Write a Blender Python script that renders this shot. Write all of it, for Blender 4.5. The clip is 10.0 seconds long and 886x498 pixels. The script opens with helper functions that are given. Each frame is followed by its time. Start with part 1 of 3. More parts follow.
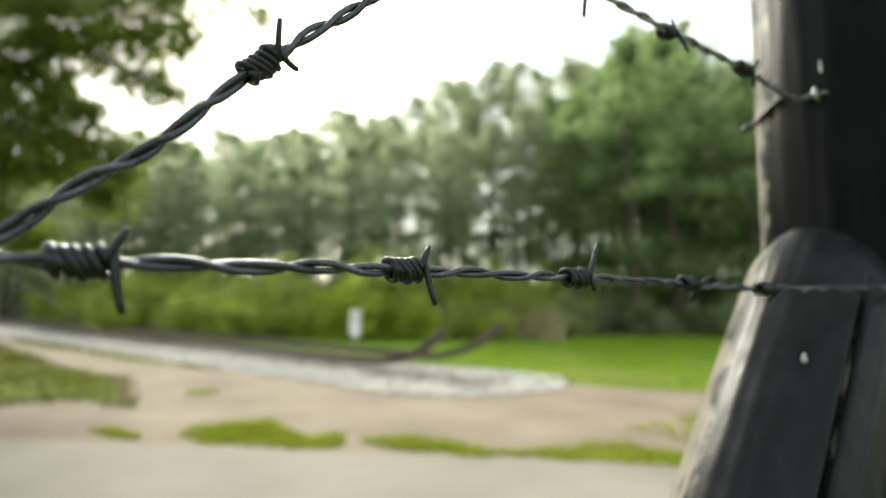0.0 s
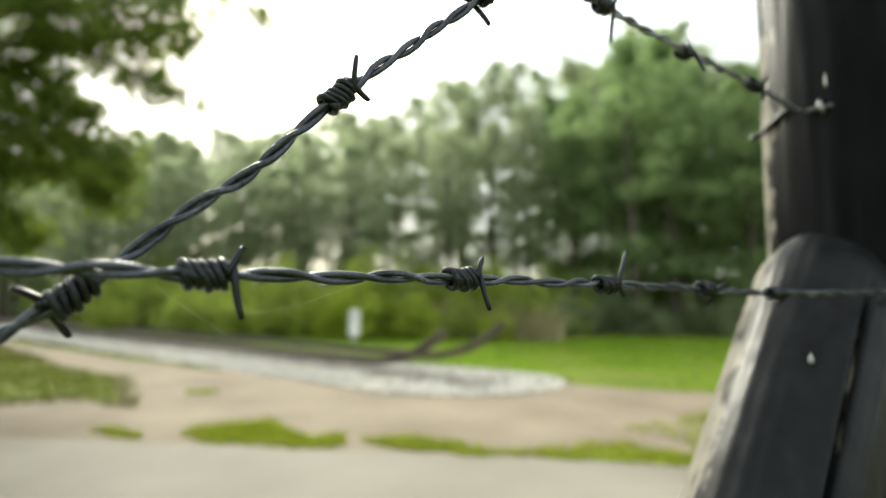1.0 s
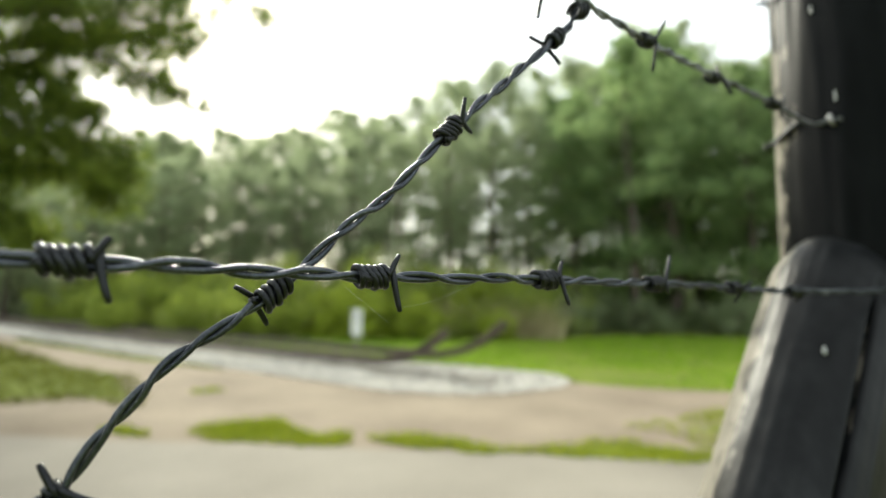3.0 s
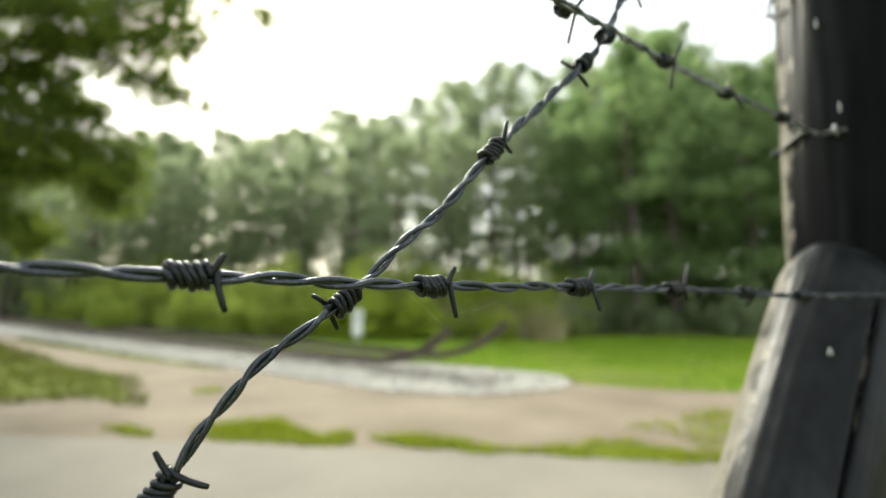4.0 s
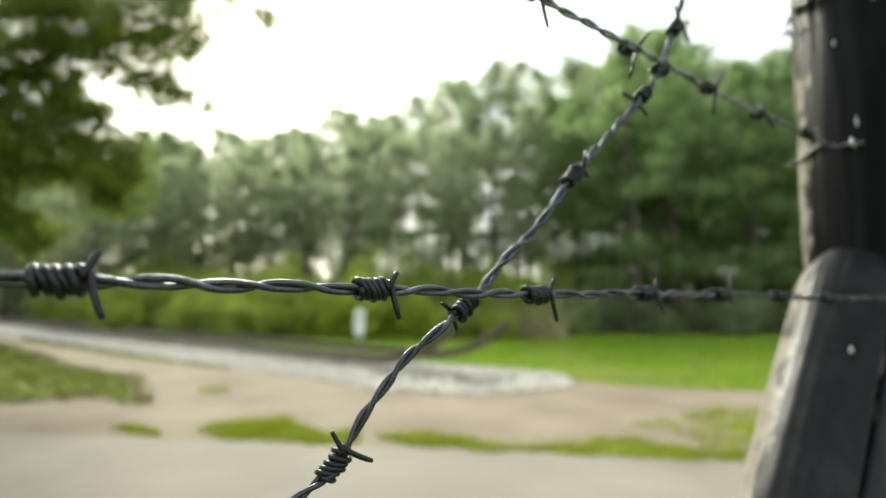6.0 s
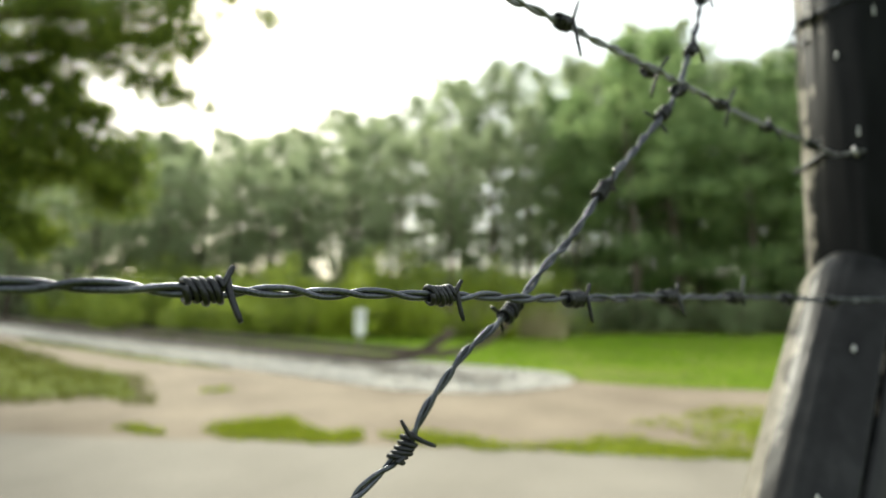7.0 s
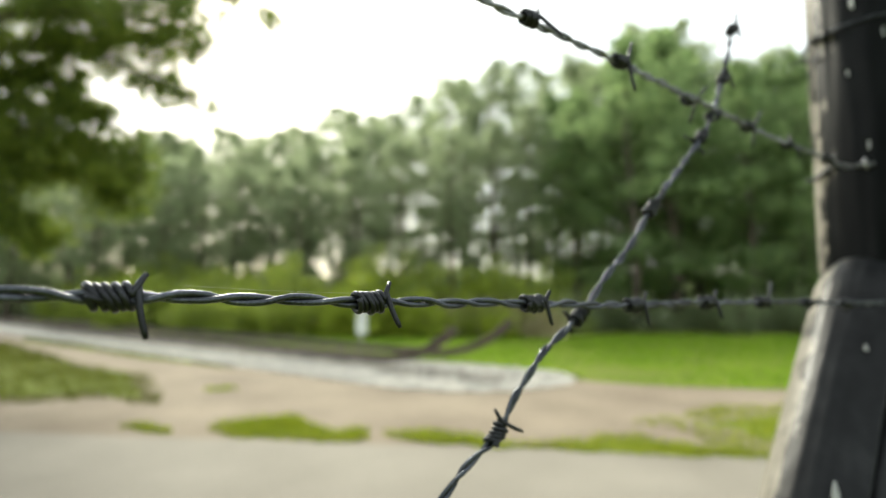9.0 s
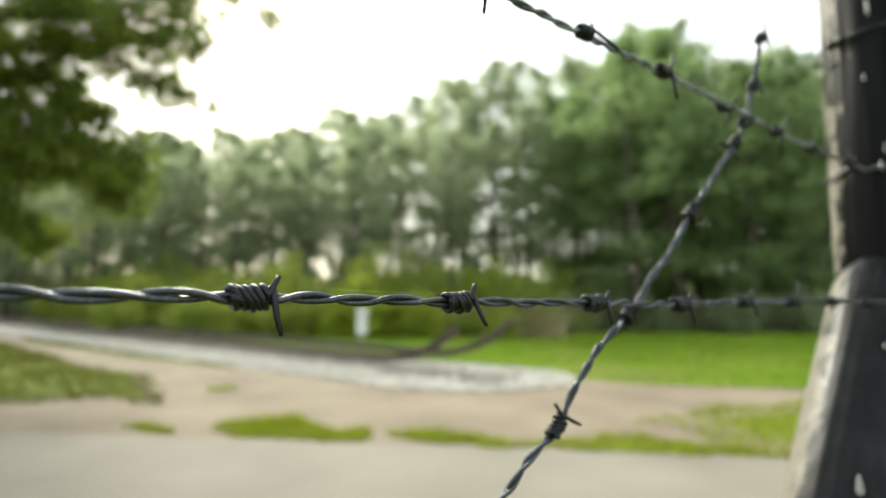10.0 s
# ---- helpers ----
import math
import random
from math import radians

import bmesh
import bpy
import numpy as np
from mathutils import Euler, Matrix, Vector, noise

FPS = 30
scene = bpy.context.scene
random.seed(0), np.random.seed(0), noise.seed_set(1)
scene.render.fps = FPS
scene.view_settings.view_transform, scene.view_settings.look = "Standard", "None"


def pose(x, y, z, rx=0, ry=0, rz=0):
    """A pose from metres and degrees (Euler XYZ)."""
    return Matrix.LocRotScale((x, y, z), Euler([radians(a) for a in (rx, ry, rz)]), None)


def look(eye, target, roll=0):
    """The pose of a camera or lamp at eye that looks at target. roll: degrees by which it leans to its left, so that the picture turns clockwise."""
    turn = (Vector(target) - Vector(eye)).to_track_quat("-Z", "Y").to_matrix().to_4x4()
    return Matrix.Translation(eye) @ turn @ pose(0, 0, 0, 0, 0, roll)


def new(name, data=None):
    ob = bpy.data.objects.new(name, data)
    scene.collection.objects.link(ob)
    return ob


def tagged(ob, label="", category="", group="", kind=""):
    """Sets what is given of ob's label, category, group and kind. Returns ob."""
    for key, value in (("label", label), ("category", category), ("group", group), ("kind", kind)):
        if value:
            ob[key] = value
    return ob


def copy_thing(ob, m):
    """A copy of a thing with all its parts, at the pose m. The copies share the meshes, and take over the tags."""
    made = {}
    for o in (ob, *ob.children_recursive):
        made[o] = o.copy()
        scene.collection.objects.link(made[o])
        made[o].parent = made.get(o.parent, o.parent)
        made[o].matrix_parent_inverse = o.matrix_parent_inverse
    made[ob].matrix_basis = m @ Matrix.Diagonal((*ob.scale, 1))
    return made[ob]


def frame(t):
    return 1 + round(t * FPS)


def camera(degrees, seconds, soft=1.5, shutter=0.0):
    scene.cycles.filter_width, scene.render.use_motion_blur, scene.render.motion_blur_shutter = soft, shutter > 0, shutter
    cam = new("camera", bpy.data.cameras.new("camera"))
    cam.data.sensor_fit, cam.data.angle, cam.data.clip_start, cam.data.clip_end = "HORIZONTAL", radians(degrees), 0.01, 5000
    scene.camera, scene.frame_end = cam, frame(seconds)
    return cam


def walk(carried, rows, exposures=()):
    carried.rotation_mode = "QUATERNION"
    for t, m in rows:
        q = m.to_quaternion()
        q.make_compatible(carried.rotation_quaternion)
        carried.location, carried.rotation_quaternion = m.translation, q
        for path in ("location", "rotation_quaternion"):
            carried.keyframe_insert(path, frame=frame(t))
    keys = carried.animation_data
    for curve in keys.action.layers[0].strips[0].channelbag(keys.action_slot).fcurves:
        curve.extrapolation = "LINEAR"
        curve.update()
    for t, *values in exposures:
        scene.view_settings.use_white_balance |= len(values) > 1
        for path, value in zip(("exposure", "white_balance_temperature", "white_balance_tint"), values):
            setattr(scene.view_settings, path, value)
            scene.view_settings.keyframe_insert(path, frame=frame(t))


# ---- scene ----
cam = camera(83.7, 10.0)
PATH = [
    (0, (0.032, -0.156, 1.341), (1.195, 1.459, 1.547), 0.6),
    (0.5, (0.017, -0.158, 1.341), (1.182, 1.455, 1.545), 0.7),
    (1, (0.002, -0.16, 1.343), (1.169, 1.451, 1.549), 0.7),
    (1.5, (-0.013, -0.162, 1.345), (1.152, 1.451, 1.549), 0.6),
    (2, (-0.028, -0.163, 1.345), (1.137, 1.449, 1.549), 0.7),
    (2.5, (-0.042, -0.166, 1.341), (1.124, 1.447, 1.544), 0.6),
    (4, (-0.087, -0.174, 1.344), (1.079, 1.438, 1.548), 0.7),
    (4.5, (-0.102, -0.175, 1.346), (1.064, 1.437, 1.549), 0.7),
    (5, (-0.118, -0.175, 1.347), (1.049, 1.436, 1.549), 0.6),
    (5.5, (-0.134, -0.174, 1.347), (1.033, 1.438, 1.548), 0.6),
    (7, (-0.189, -0.183, 1.349), (0.979, 1.428, 1.549), 0.5),
    (7.5, (-0.209, -0.187, 1.352), (0.96, 1.423, 1.552), 0.6),
    (8, (-0.226, -0.192, 1.356), (0.941, 1.42, 1.555), 0.5),
    (8.5, (-0.237, -0.191, 1.357), (0.931, 1.42, 1.553), 0.5),
    (9, (-0.253, -0.188, 1.353), (0.917, 1.422, 1.55), 0.5),
    (9.5, (-0.272, -0.184, 1.352), (0.899, 1.425, 1.549), 0.4),
    (10, (-0.292, -0.178, 1.353), (0.882, 1.429, 1.549), 0.4),
]
walk(cam, [(t, look(e, g, r)) for t, e, g, r in PATH], [(0.0, 1.15, 6700, 1)])
# a small lens wide open, focused on the near wire
cam.data.dof.use_dof = True
cam.data.dof.focus_distance = 0.193
cam.data.dof.aperture_fstop = 4.8

# ---- light: bright thin cloud, the sun low behind it ahead ----
AHEAD = Vector((0.584, 0.812, 0.0))
SIDE = Vector((0.812, -0.584, 0.0))
BASE = Vector((-0.13, -0.175, 0.0))


def spot(r, a, z=0.0):
    """A place r metres to the side and a metres ahead of the camera's stand."""
    return BASE + SIDE * r + AHEAD * a + Vector((0, 0, z))


SUN_DIR = (AHEAD * 0.87 - SIDE * 0.42 + Vector((0, 0, 0.62))).normalized()
world = bpy.data.worlds.new("sky")
scene.world = world
world.use_nodes = True
wt = world.node_tree
sky = wt.nodes.new("ShaderNodeTexSky")
sky.sky_type = 'NISHITA'
sky.sun_disc = False
sky.sun_elevation = math.asin(SUN_DIR.z)
sky.sun_rotation = math.atan2(SUN_DIR.x, SUN_DIR.y)
sky.air_density = 1.0
sky.dust_density = 2.5
sky.ozone_density = 1.0
wt.links.new(sky.outputs[0], wt.nodes["Background"].inputs[0])
wt.nodes["Background"].inputs[1].default_value = 0.055
# the even white of thin cloud over the whole sky
cloud = wt.nodes.new("ShaderNodeBackground")
cloud.inputs[0].default_value = (1.0, 0.992, 0.985, 1)
cloud.inputs[1].default_value = 0.62
both = wt.nodes.new("ShaderNodeAddShader")
wt.links.new(wt.nodes["Background"].outputs[0], both.inputs[0])
wt.links.new(cloud.outputs[0], both.inputs[1])
wt.links.new(both.outputs[0], wt.nodes["World Output"].inputs[0])
sun = new("sun", bpy.data.lights.new("sun", 'SUN'))
sun.data.energy = 2.8
sun.data.angle = radians(18)
sun.data.color = (1.0, 0.95, 0.86)
sun.matrix_world = look(SUN_DIR * 50, (0, 0, 0))


# ---- materials ----
def material(name, dark, light, scale=8.0, rough=0.7, metal=0.0, bump=0.0, fine=0.0, stretch=(1, 1, 1), island=0.0,
             through_light=0.0, spec=0.5, low=0.35, high=0.65, third=None):
    """Two colours mixed by noise at two scales; island: variation from piece to piece; through_light: share of light let through."""
    m = bpy.data.materials.new(name)
    m.use_nodes = True
    nt = m.node_tree
    n, link = nt.nodes, nt.links.new
    bsdf = n["Principled BSDF"]
    coord = n.new("ShaderNodeTexCoord")
    mapping = n.new("ShaderNodeMapping")
    mapping.inputs["Scale"].default_value = stretch
    link(coord.outputs["Object"], mapping.inputs[0])
    big = n.new("ShaderNodeTexNoise")
    big.inputs["Scale"].default_value = scale
    big.inputs["Detail"].default_value = 5
    link(mapping.outputs[0], big.inputs["Vector"])
    small = n.new("ShaderNodeTexNoise")
    small.inputs["Scale"].default_value = fine or scale * 11
    small.inputs["Detail"].default_value = 4
    link(mapping.outputs[0], small.inputs["Vector"])
    add = n.new("ShaderNodeMath")
    add.operation = 'MULTIPLY_ADD'
    add.inputs[1].default_value = 0.45
    link(small.outputs["Fac"], add.inputs[0])
    half = n.new("ShaderNodeMath")
    half.operation = 'MULTIPLY'
    half.inputs[1].default_value = 0.55
    link(big.outputs["Fac"], half.inputs[0])
    link(half.outputs[0], add.inputs[2])
    last = add
    if island:
        geo = n.new("ShaderNodeNewGeometry")
        more = n.new("ShaderNodeMath")
        more.operation = 'MULTIPLY_ADD'
        more.inputs[1].default_value = island
        link(geo.outputs["Random Per Island"], more.inputs[0])
        link(add.outputs[0], more.inputs[2])
        shift = n.new("ShaderNodeMath")
        shift.operation = 'SUBTRACT'
        shift.inputs[1].default_value = island / 2
        link(more.outputs[0], shift.inputs[0])
        last = shift
    ramp = n.new("ShaderNodeValToRGB")
    ramp.color_ramp.elements[0].position, ramp.color_ramp.elements[0].color = low, (*dark, 1)
    ramp.color_ramp.elements[1].position, ramp.color_ramp.elements[1].color = high, (*light, 1)
    if third:
        e = ramp.color_ramp.elements.new(min(high + 0.12, 1))
        e.color = (*third, 1)
    link(last.outputs[0], ramp.inputs[0])
    link(ramp.outputs[0], bsdf.inputs["Base Color"])
    rr = n.new("ShaderNodeMapRange")
    rr.inputs["To Min"].default_value = max(rough - 0.12, 0.03)
    rr.inputs["To Max"].default_value = min(rough + 0.12, 1)
    link(small.outputs["Fac"], rr.inputs[0])
    link(rr.outputs[0], bsdf.inputs["Roughness"])
    bsdf.inputs["Metallic"].default_value = metal
    bsdf.inputs["Specular IOR Level"].default_value = spec
    if bump:
        b = n.new("ShaderNodeBump")
        b.inputs["Strength"].default_value = 0.6
        b.inputs["Distance"].default_value = bump
        link(add.outputs[0], b.inputs["Height"])
        link(b.outputs[0], bsdf.inputs["Normal"])
    if through_light:
        tr = n.new("ShaderNodeBsdfTranslucent")
        link(ramp.outputs[0], tr.inputs[0])
        mix = n.new("ShaderNodeMixShader")
        mix.inputs[0].default_value = through_light
        link(bsdf.outputs[0], mix.inputs[1])
        link(tr.outputs[0], mix.inputs[2])
        link(mix.outputs[0], n["Material Output"].inputs[0])
    return m


M_STEEL = material("weathered_galvanised_steel", (0.016, 0.019, 0.025), (0.07, 0.078, 0.094), 60, 0.33, 0.8, 0.0003, 900, spec=0.5,
                   high=0.6, third=(0.2, 0.21, 0.225))
M_ZINC = material("bright_zinc_steel", (0.04, 0.044, 0.05), (0.2, 0.21, 0.225), 60, 0.36, 0.75, 0.0003, 700, spec=0.5, high=0.58, third=(0.42, 0.43, 0.44))
M_BARB = material("dark_barb_steel", (0.005, 0.0057, 0.0074), (0.023, 0.0255, 0.031), 90, 0.38, 0.6, 0.0003, 1100)
M_STAPLE = material("bright_staple_steel", (0.16, 0.16, 0.165), (0.38, 0.38, 0.38), 80, 0.35, 0.9)
M_POST = material("tarred_wood", (0.003, 0.0034, 0.0042), (0.008, 0.009, 0.0106), 16, 0.38, 0, 0.0022, 60, (1, 1, 0.22), spec=0.05,
                  third=(0.013, 0.0145, 0.017))
M_BRACE = material("worn_lit_tarred_wood", (0.004, 0.0045, 0.0054), (0.011, 0.012, 0.0135), 15, 0.34, 0, 0.0022, 60, (1, 1, 0.2), spec=0.1, high=0.6,
                   third=(0.018, 0.019, 0.021))
def worn_and_lit_side(m, worn, toward, start, end):
    """Bare bleached wood where the tar has worn off, plus sunlight painted on that side, with a ragged edge."""
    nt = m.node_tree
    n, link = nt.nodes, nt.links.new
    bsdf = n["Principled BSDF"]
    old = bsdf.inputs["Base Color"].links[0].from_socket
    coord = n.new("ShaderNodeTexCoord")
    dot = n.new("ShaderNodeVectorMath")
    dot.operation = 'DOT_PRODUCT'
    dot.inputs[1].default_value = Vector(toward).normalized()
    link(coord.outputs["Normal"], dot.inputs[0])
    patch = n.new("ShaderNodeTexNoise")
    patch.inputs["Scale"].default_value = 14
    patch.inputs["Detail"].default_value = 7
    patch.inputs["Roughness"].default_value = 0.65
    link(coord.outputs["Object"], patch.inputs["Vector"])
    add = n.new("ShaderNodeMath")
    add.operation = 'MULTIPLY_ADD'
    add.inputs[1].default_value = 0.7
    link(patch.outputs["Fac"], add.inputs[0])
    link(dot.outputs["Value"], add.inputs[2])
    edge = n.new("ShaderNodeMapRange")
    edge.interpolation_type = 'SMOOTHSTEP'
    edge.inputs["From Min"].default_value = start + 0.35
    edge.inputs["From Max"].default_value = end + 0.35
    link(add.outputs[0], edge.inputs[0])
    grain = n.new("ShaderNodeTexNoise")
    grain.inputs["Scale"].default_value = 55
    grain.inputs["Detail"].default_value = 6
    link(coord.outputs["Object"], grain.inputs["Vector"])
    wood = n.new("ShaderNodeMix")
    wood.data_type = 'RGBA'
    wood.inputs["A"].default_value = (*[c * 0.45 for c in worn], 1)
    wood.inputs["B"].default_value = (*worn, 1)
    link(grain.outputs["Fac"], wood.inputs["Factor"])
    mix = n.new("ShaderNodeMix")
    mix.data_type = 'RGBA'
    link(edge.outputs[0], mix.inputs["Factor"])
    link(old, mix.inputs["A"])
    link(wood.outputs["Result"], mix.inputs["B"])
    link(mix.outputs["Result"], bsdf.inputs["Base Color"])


# sunward flanks of post and brace: worn wood and rim light in one colour
worn_and_lit_side(M_POST, (0.36, 0.33, 0.285), (-0.36, 0.93, 0.0), 0.90, 1.0)
worn_and_lit_side(M_BRACE, (0.34, 0.31, 0.265), (-0.42, 0.84, 0.34), 0.84, 0.98)
M_RESIN = material("pale_resin", (0.2, 0.21, 0.22), (0.36, 0.37, 0.38), 60, 0.3, 0, spec=0.6)
M_WEB = material("spider_silk", (0.6, 0.6, 0.58), (0.8, 0.8, 0.78), 30, 0.3, 0, through_light=0.4)
M_GROUND = material("short_grass_ground", (0.085, 0.115, 0.016), (0.165, 0.2, 0.028), 0.5, 0.9, 0, 0.01, 9, spec=0.12)
M_GRASS = material("grass_blades", (0.16, 0.205, 0.018), (0.33, 0.375, 0.036), 0.6, 0.6, 0, island=0.5, through_light=0.3, spec=0.12)
# darker copy of the grass: the tree's shade is painted into this colour
M_VERGE_SHADE = material("olive_verge_shade_blades", (0.06, 0.074, 0.008), (0.135, 0.15, 0.016), 0.6, 0.6, 0, island=0.5, through_light=0.3, spec=0.1)
M_LAWN = material("lawn_blades", (0.14, 0.26, 0.018), (0.28, 0.43, 0.036), 0.4, 0.6, 0, island=0.4, through_light=0.5, spec=0.12)
M_ROAD = material("pale_asphalt", (0.158, 0.142, 0.115), (0.245, 0.224, 0.186), 0.7, 0.85, 0, 0.004, 60, spec=0.2)
M_DIRT = material("sandy_soil", (0.15, 0.12, 0.089), (0.265, 0.223, 0.168), 0.9, 0.95, 0, 0.008, 25, spec=0.12)
M_BED = material("pale_gravel_bed", (0.28, 0.265, 0.235), (0.48, 0.46, 0.41), 0.9, 0.9, 0, 0.01, 40, spec=0.12)
M_STONE = material("pale_gravel", (0.32, 0.305, 0.275), (0.6, 0.58, 0.53), 5, 0.85, 0, island=0.6, spec=0.12)
M_BALLAST = material("dark_ballast", (0.15, 0.14, 0.12), (0.34, 0.315, 0.27), 4, 0.9, 0, island=0.6, spec=0.12)
M_RAIL = material("rusty_rail_steel", (0.045, 0.036, 0.029), (0.13, 0.1, 0.078), 6, 0.75, 0.3, 0.002, 90)
M_SLEEPER = material("weathered_sleeper_wood", (0.07, 0.058, 0.046), (0.19, 0.16, 0.13), 4, 0.85, 0, 0.006, 40, (1, 8, 8))
M_SIGN = material("white_painted_panel", (0.68, 0.69, 0.69), (0.8, 0.8, 0.79), 6, 0.45)
M_SIGNPOST = material("grey_sign_post", (0.3, 0.28, 0.24), (0.42, 0.4, 0.36), 9, 0.6)
M_SIGNINK = material("grey_print", (0.25, 0.26, 0.27), (0.35, 0.36, 0.37), 9, 0.6)
M_BARK = material("brown_bark", (0.03, 0.024, 0.018), (0.12, 0.095, 0.07), 2.5, 0.9, 0, 0.02, 22, (1, 1, 0.3))
# haze over the wood is mixed into the next two leaf colours, paler and greyer
M_LEAF_FAR = material("hazed_woodland_leaves", (0.215, 0.27, 0.155), (0.42, 0.48, 0.285), 0.35, 0.55, 0, island=0.4, through_light=0.82, spec=0.2)
M_LEAF_BRIGHT = material("hazed_green_leaves", (0.155, 0.235, 0.095), (0.31, 0.41, 0.175), 0.35, 0.5, 0, island=0.4, through_light=0.8, spec=0.2)
M_LEAF_NEAR = material("oak_leaves", (0.075, 0.12, 0.02), (0.22, 0.28, 0.045), 0.5, 0.5, 0, island=0.4, through_light=0.6, spec=0.2)
M_LEAF_BUSH = material("shrub_leaves", (0.15, 0.21, 0.035), (0.36, 0.43, 0.075), 0.5, 0.55, 0, island=0.4, through_light=0.55, spec=0.2)
M_LEAF_SPRIG = material("young_shrub_leaves", (0.2, 0.27, 0.03), (0.42, 0.5, 0.07), 0.5, 0.55, 0, island=0.4, through_light=0.6, spec=0.2)
M_DRY = material("dry_grass_stalks", (0.28, 0.25, 0.12), (0.5, 0.45, 0.28), 0.8, 0.8, 0, island=0.5, through_light=0.3, spec=0.12)


# ---- building helpers ----
def smooth(me):
    me.polygons.foreach_set("use_smooth", [True] * len(me.polygons))


def mesh_object(name, verts, faces, mat, parent=None, label="", soft=False):
    me = bpy.data.meshes.new(name)
    me.from_pydata(verts, [], faces)
    me.update()
    if soft:
        smooth(me)
    me.materials.append(mat)
    ob = new(name, me)
    if parent is not None:
        ob.parent = parent
    if label:
        tagged(ob, label)
    return ob


def part(name, bm, mat, parent, label="", soft=False):
    me = bpy.data.meshes.new(name)
    bm.to_mesh(me)
    bm.free()
    if soft:
        smooth(me)
    me.materials.append(mat)
    ob = new(name, me)
    if parent is not None:
        ob.parent = parent
    if label:
        tagged(ob, label)
    return ob


def tube(points, radii, sides=10, closed_ends=True, base=None):
    """Vertices and faces of a round tube along points; radii: one number or one a point. base: lists to add to."""
    verts, faces = base if base else ([], [])
    pts = [Vector(p) for p in points]
    if not hasattr(radii, "__len__"):
        radii = [radii] * len(pts)
    start = len(verts)
    along = (pts[1] - pts[0]).normalized()
    across = along.orthogonal().normalized()
    for i, p in enumerate(pts):
        d = (pts[min(i + 1, len(pts) - 1)] - pts[max(i - 1, 0)])
        if d.length > 1e-9:
            d.normalize()
            across = (across - d * across.dot(d)).normalized()
            along = d
        other = along.cross(across)
        for k in range(sides):
            a = 2 * math.pi * k / sides
            verts.append(p + (across * math.cos(a) + other * math.sin(a)) * radii[i])
    for i in range(len(pts) - 1):
        for k in range(sides):
            a, b = start + i * sides + k, start + i * sides + (k + 1) % sides
            faces.append((a, b, b + sides, a + sides))
    if closed_ends:
        faces.append(tuple(start + k for k in reversed(range(sides))))
        faces.append(tuple(start + (len(pts) - 1) * sides + k for k in range(sides)))
    return verts, faces


def spline(points, step):
    """Points every step metres along a smooth curve through the given ones."""
    pts = [Vector(p) for p in points]
    out = []
    for i in range(len(pts) - 1):
        p0, p1, p2, p3 = pts[max(i - 1, 0)], pts[i], pts[i + 1], pts[min(i + 2, len(pts) - 1)]
        n = max(2, int((p2 - p1).length / step))
        for k in range(n):
            t = k / n
            out.append(0.5 * ((2 * p1) + (p2 - p0) * t + (2 * p0 - 5 * p1 + 4 * p2 - p3) * t * t + (3 * p1 - p0 - 3 * p2 + p3) * t ** 3))
    out.append(pts[-1])
    return out


# ---- barbed wire ----
R_STRAND = 0.00122


def frame_at(points, i):
    d = (points[min(i + 1, len(points) - 1)] - points[max(i - 1, 0)]).normalized()
    front = Vector((0, -1, 0))
    up = d.cross(front) * -1
    up.normalize()
    front = up.cross(d) * -1
    return d, front.normalized(), up


def strand_pair(name, path, parent, pitch=0.046, phase=0.0, breaks=(), first=-1, radius=R_STRAND, mat=None):
    """Two wires, the straighter one wrapped by the other, each a mesh of its own; the lay changes its hand at each of the breaks."""
    pts = spline(path, 0.0016)
    run = [0.0]
    for a, b in zip(pts, pts[1:]):
        run.append(run[-1] + (b - a).length)
    turned = [0.0]
    for i in range(1, len(pts)):
        way = (1 if first > 0 else -1) if not breaks else first * (-1) ** sum(pts[i].x > q for q in breaks)
        turned.append(turned[-1] + way * 2 * math.pi * (run[i] - run[i - 1]) / pitch)
    for k in (0, 1):
        line = []
        for i, p in enumerate(pts):
            d, front, up = frame_at(pts, i)
            wob = 0.25 * math.sin(run[i] * 37 + phase) + 0.15 * math.sin(run[i] * 91 + 2 * phase)
            a = phase + turned[i] + wob
            a += 0.18 * math.sin(2 * a) + math.pi * k
            off = radius * ((0.75, 1.25)[k] + 0.05 * math.sin(run[i] * 53 + k))
            line.append(p + (front * math.cos(a) + up * math.sin(a)) * off)
        v, f = tube(line, radius, 10)
        mesh_object(name, v, f, mat or M_STEEL, parent, soft=True)
    return pts, run


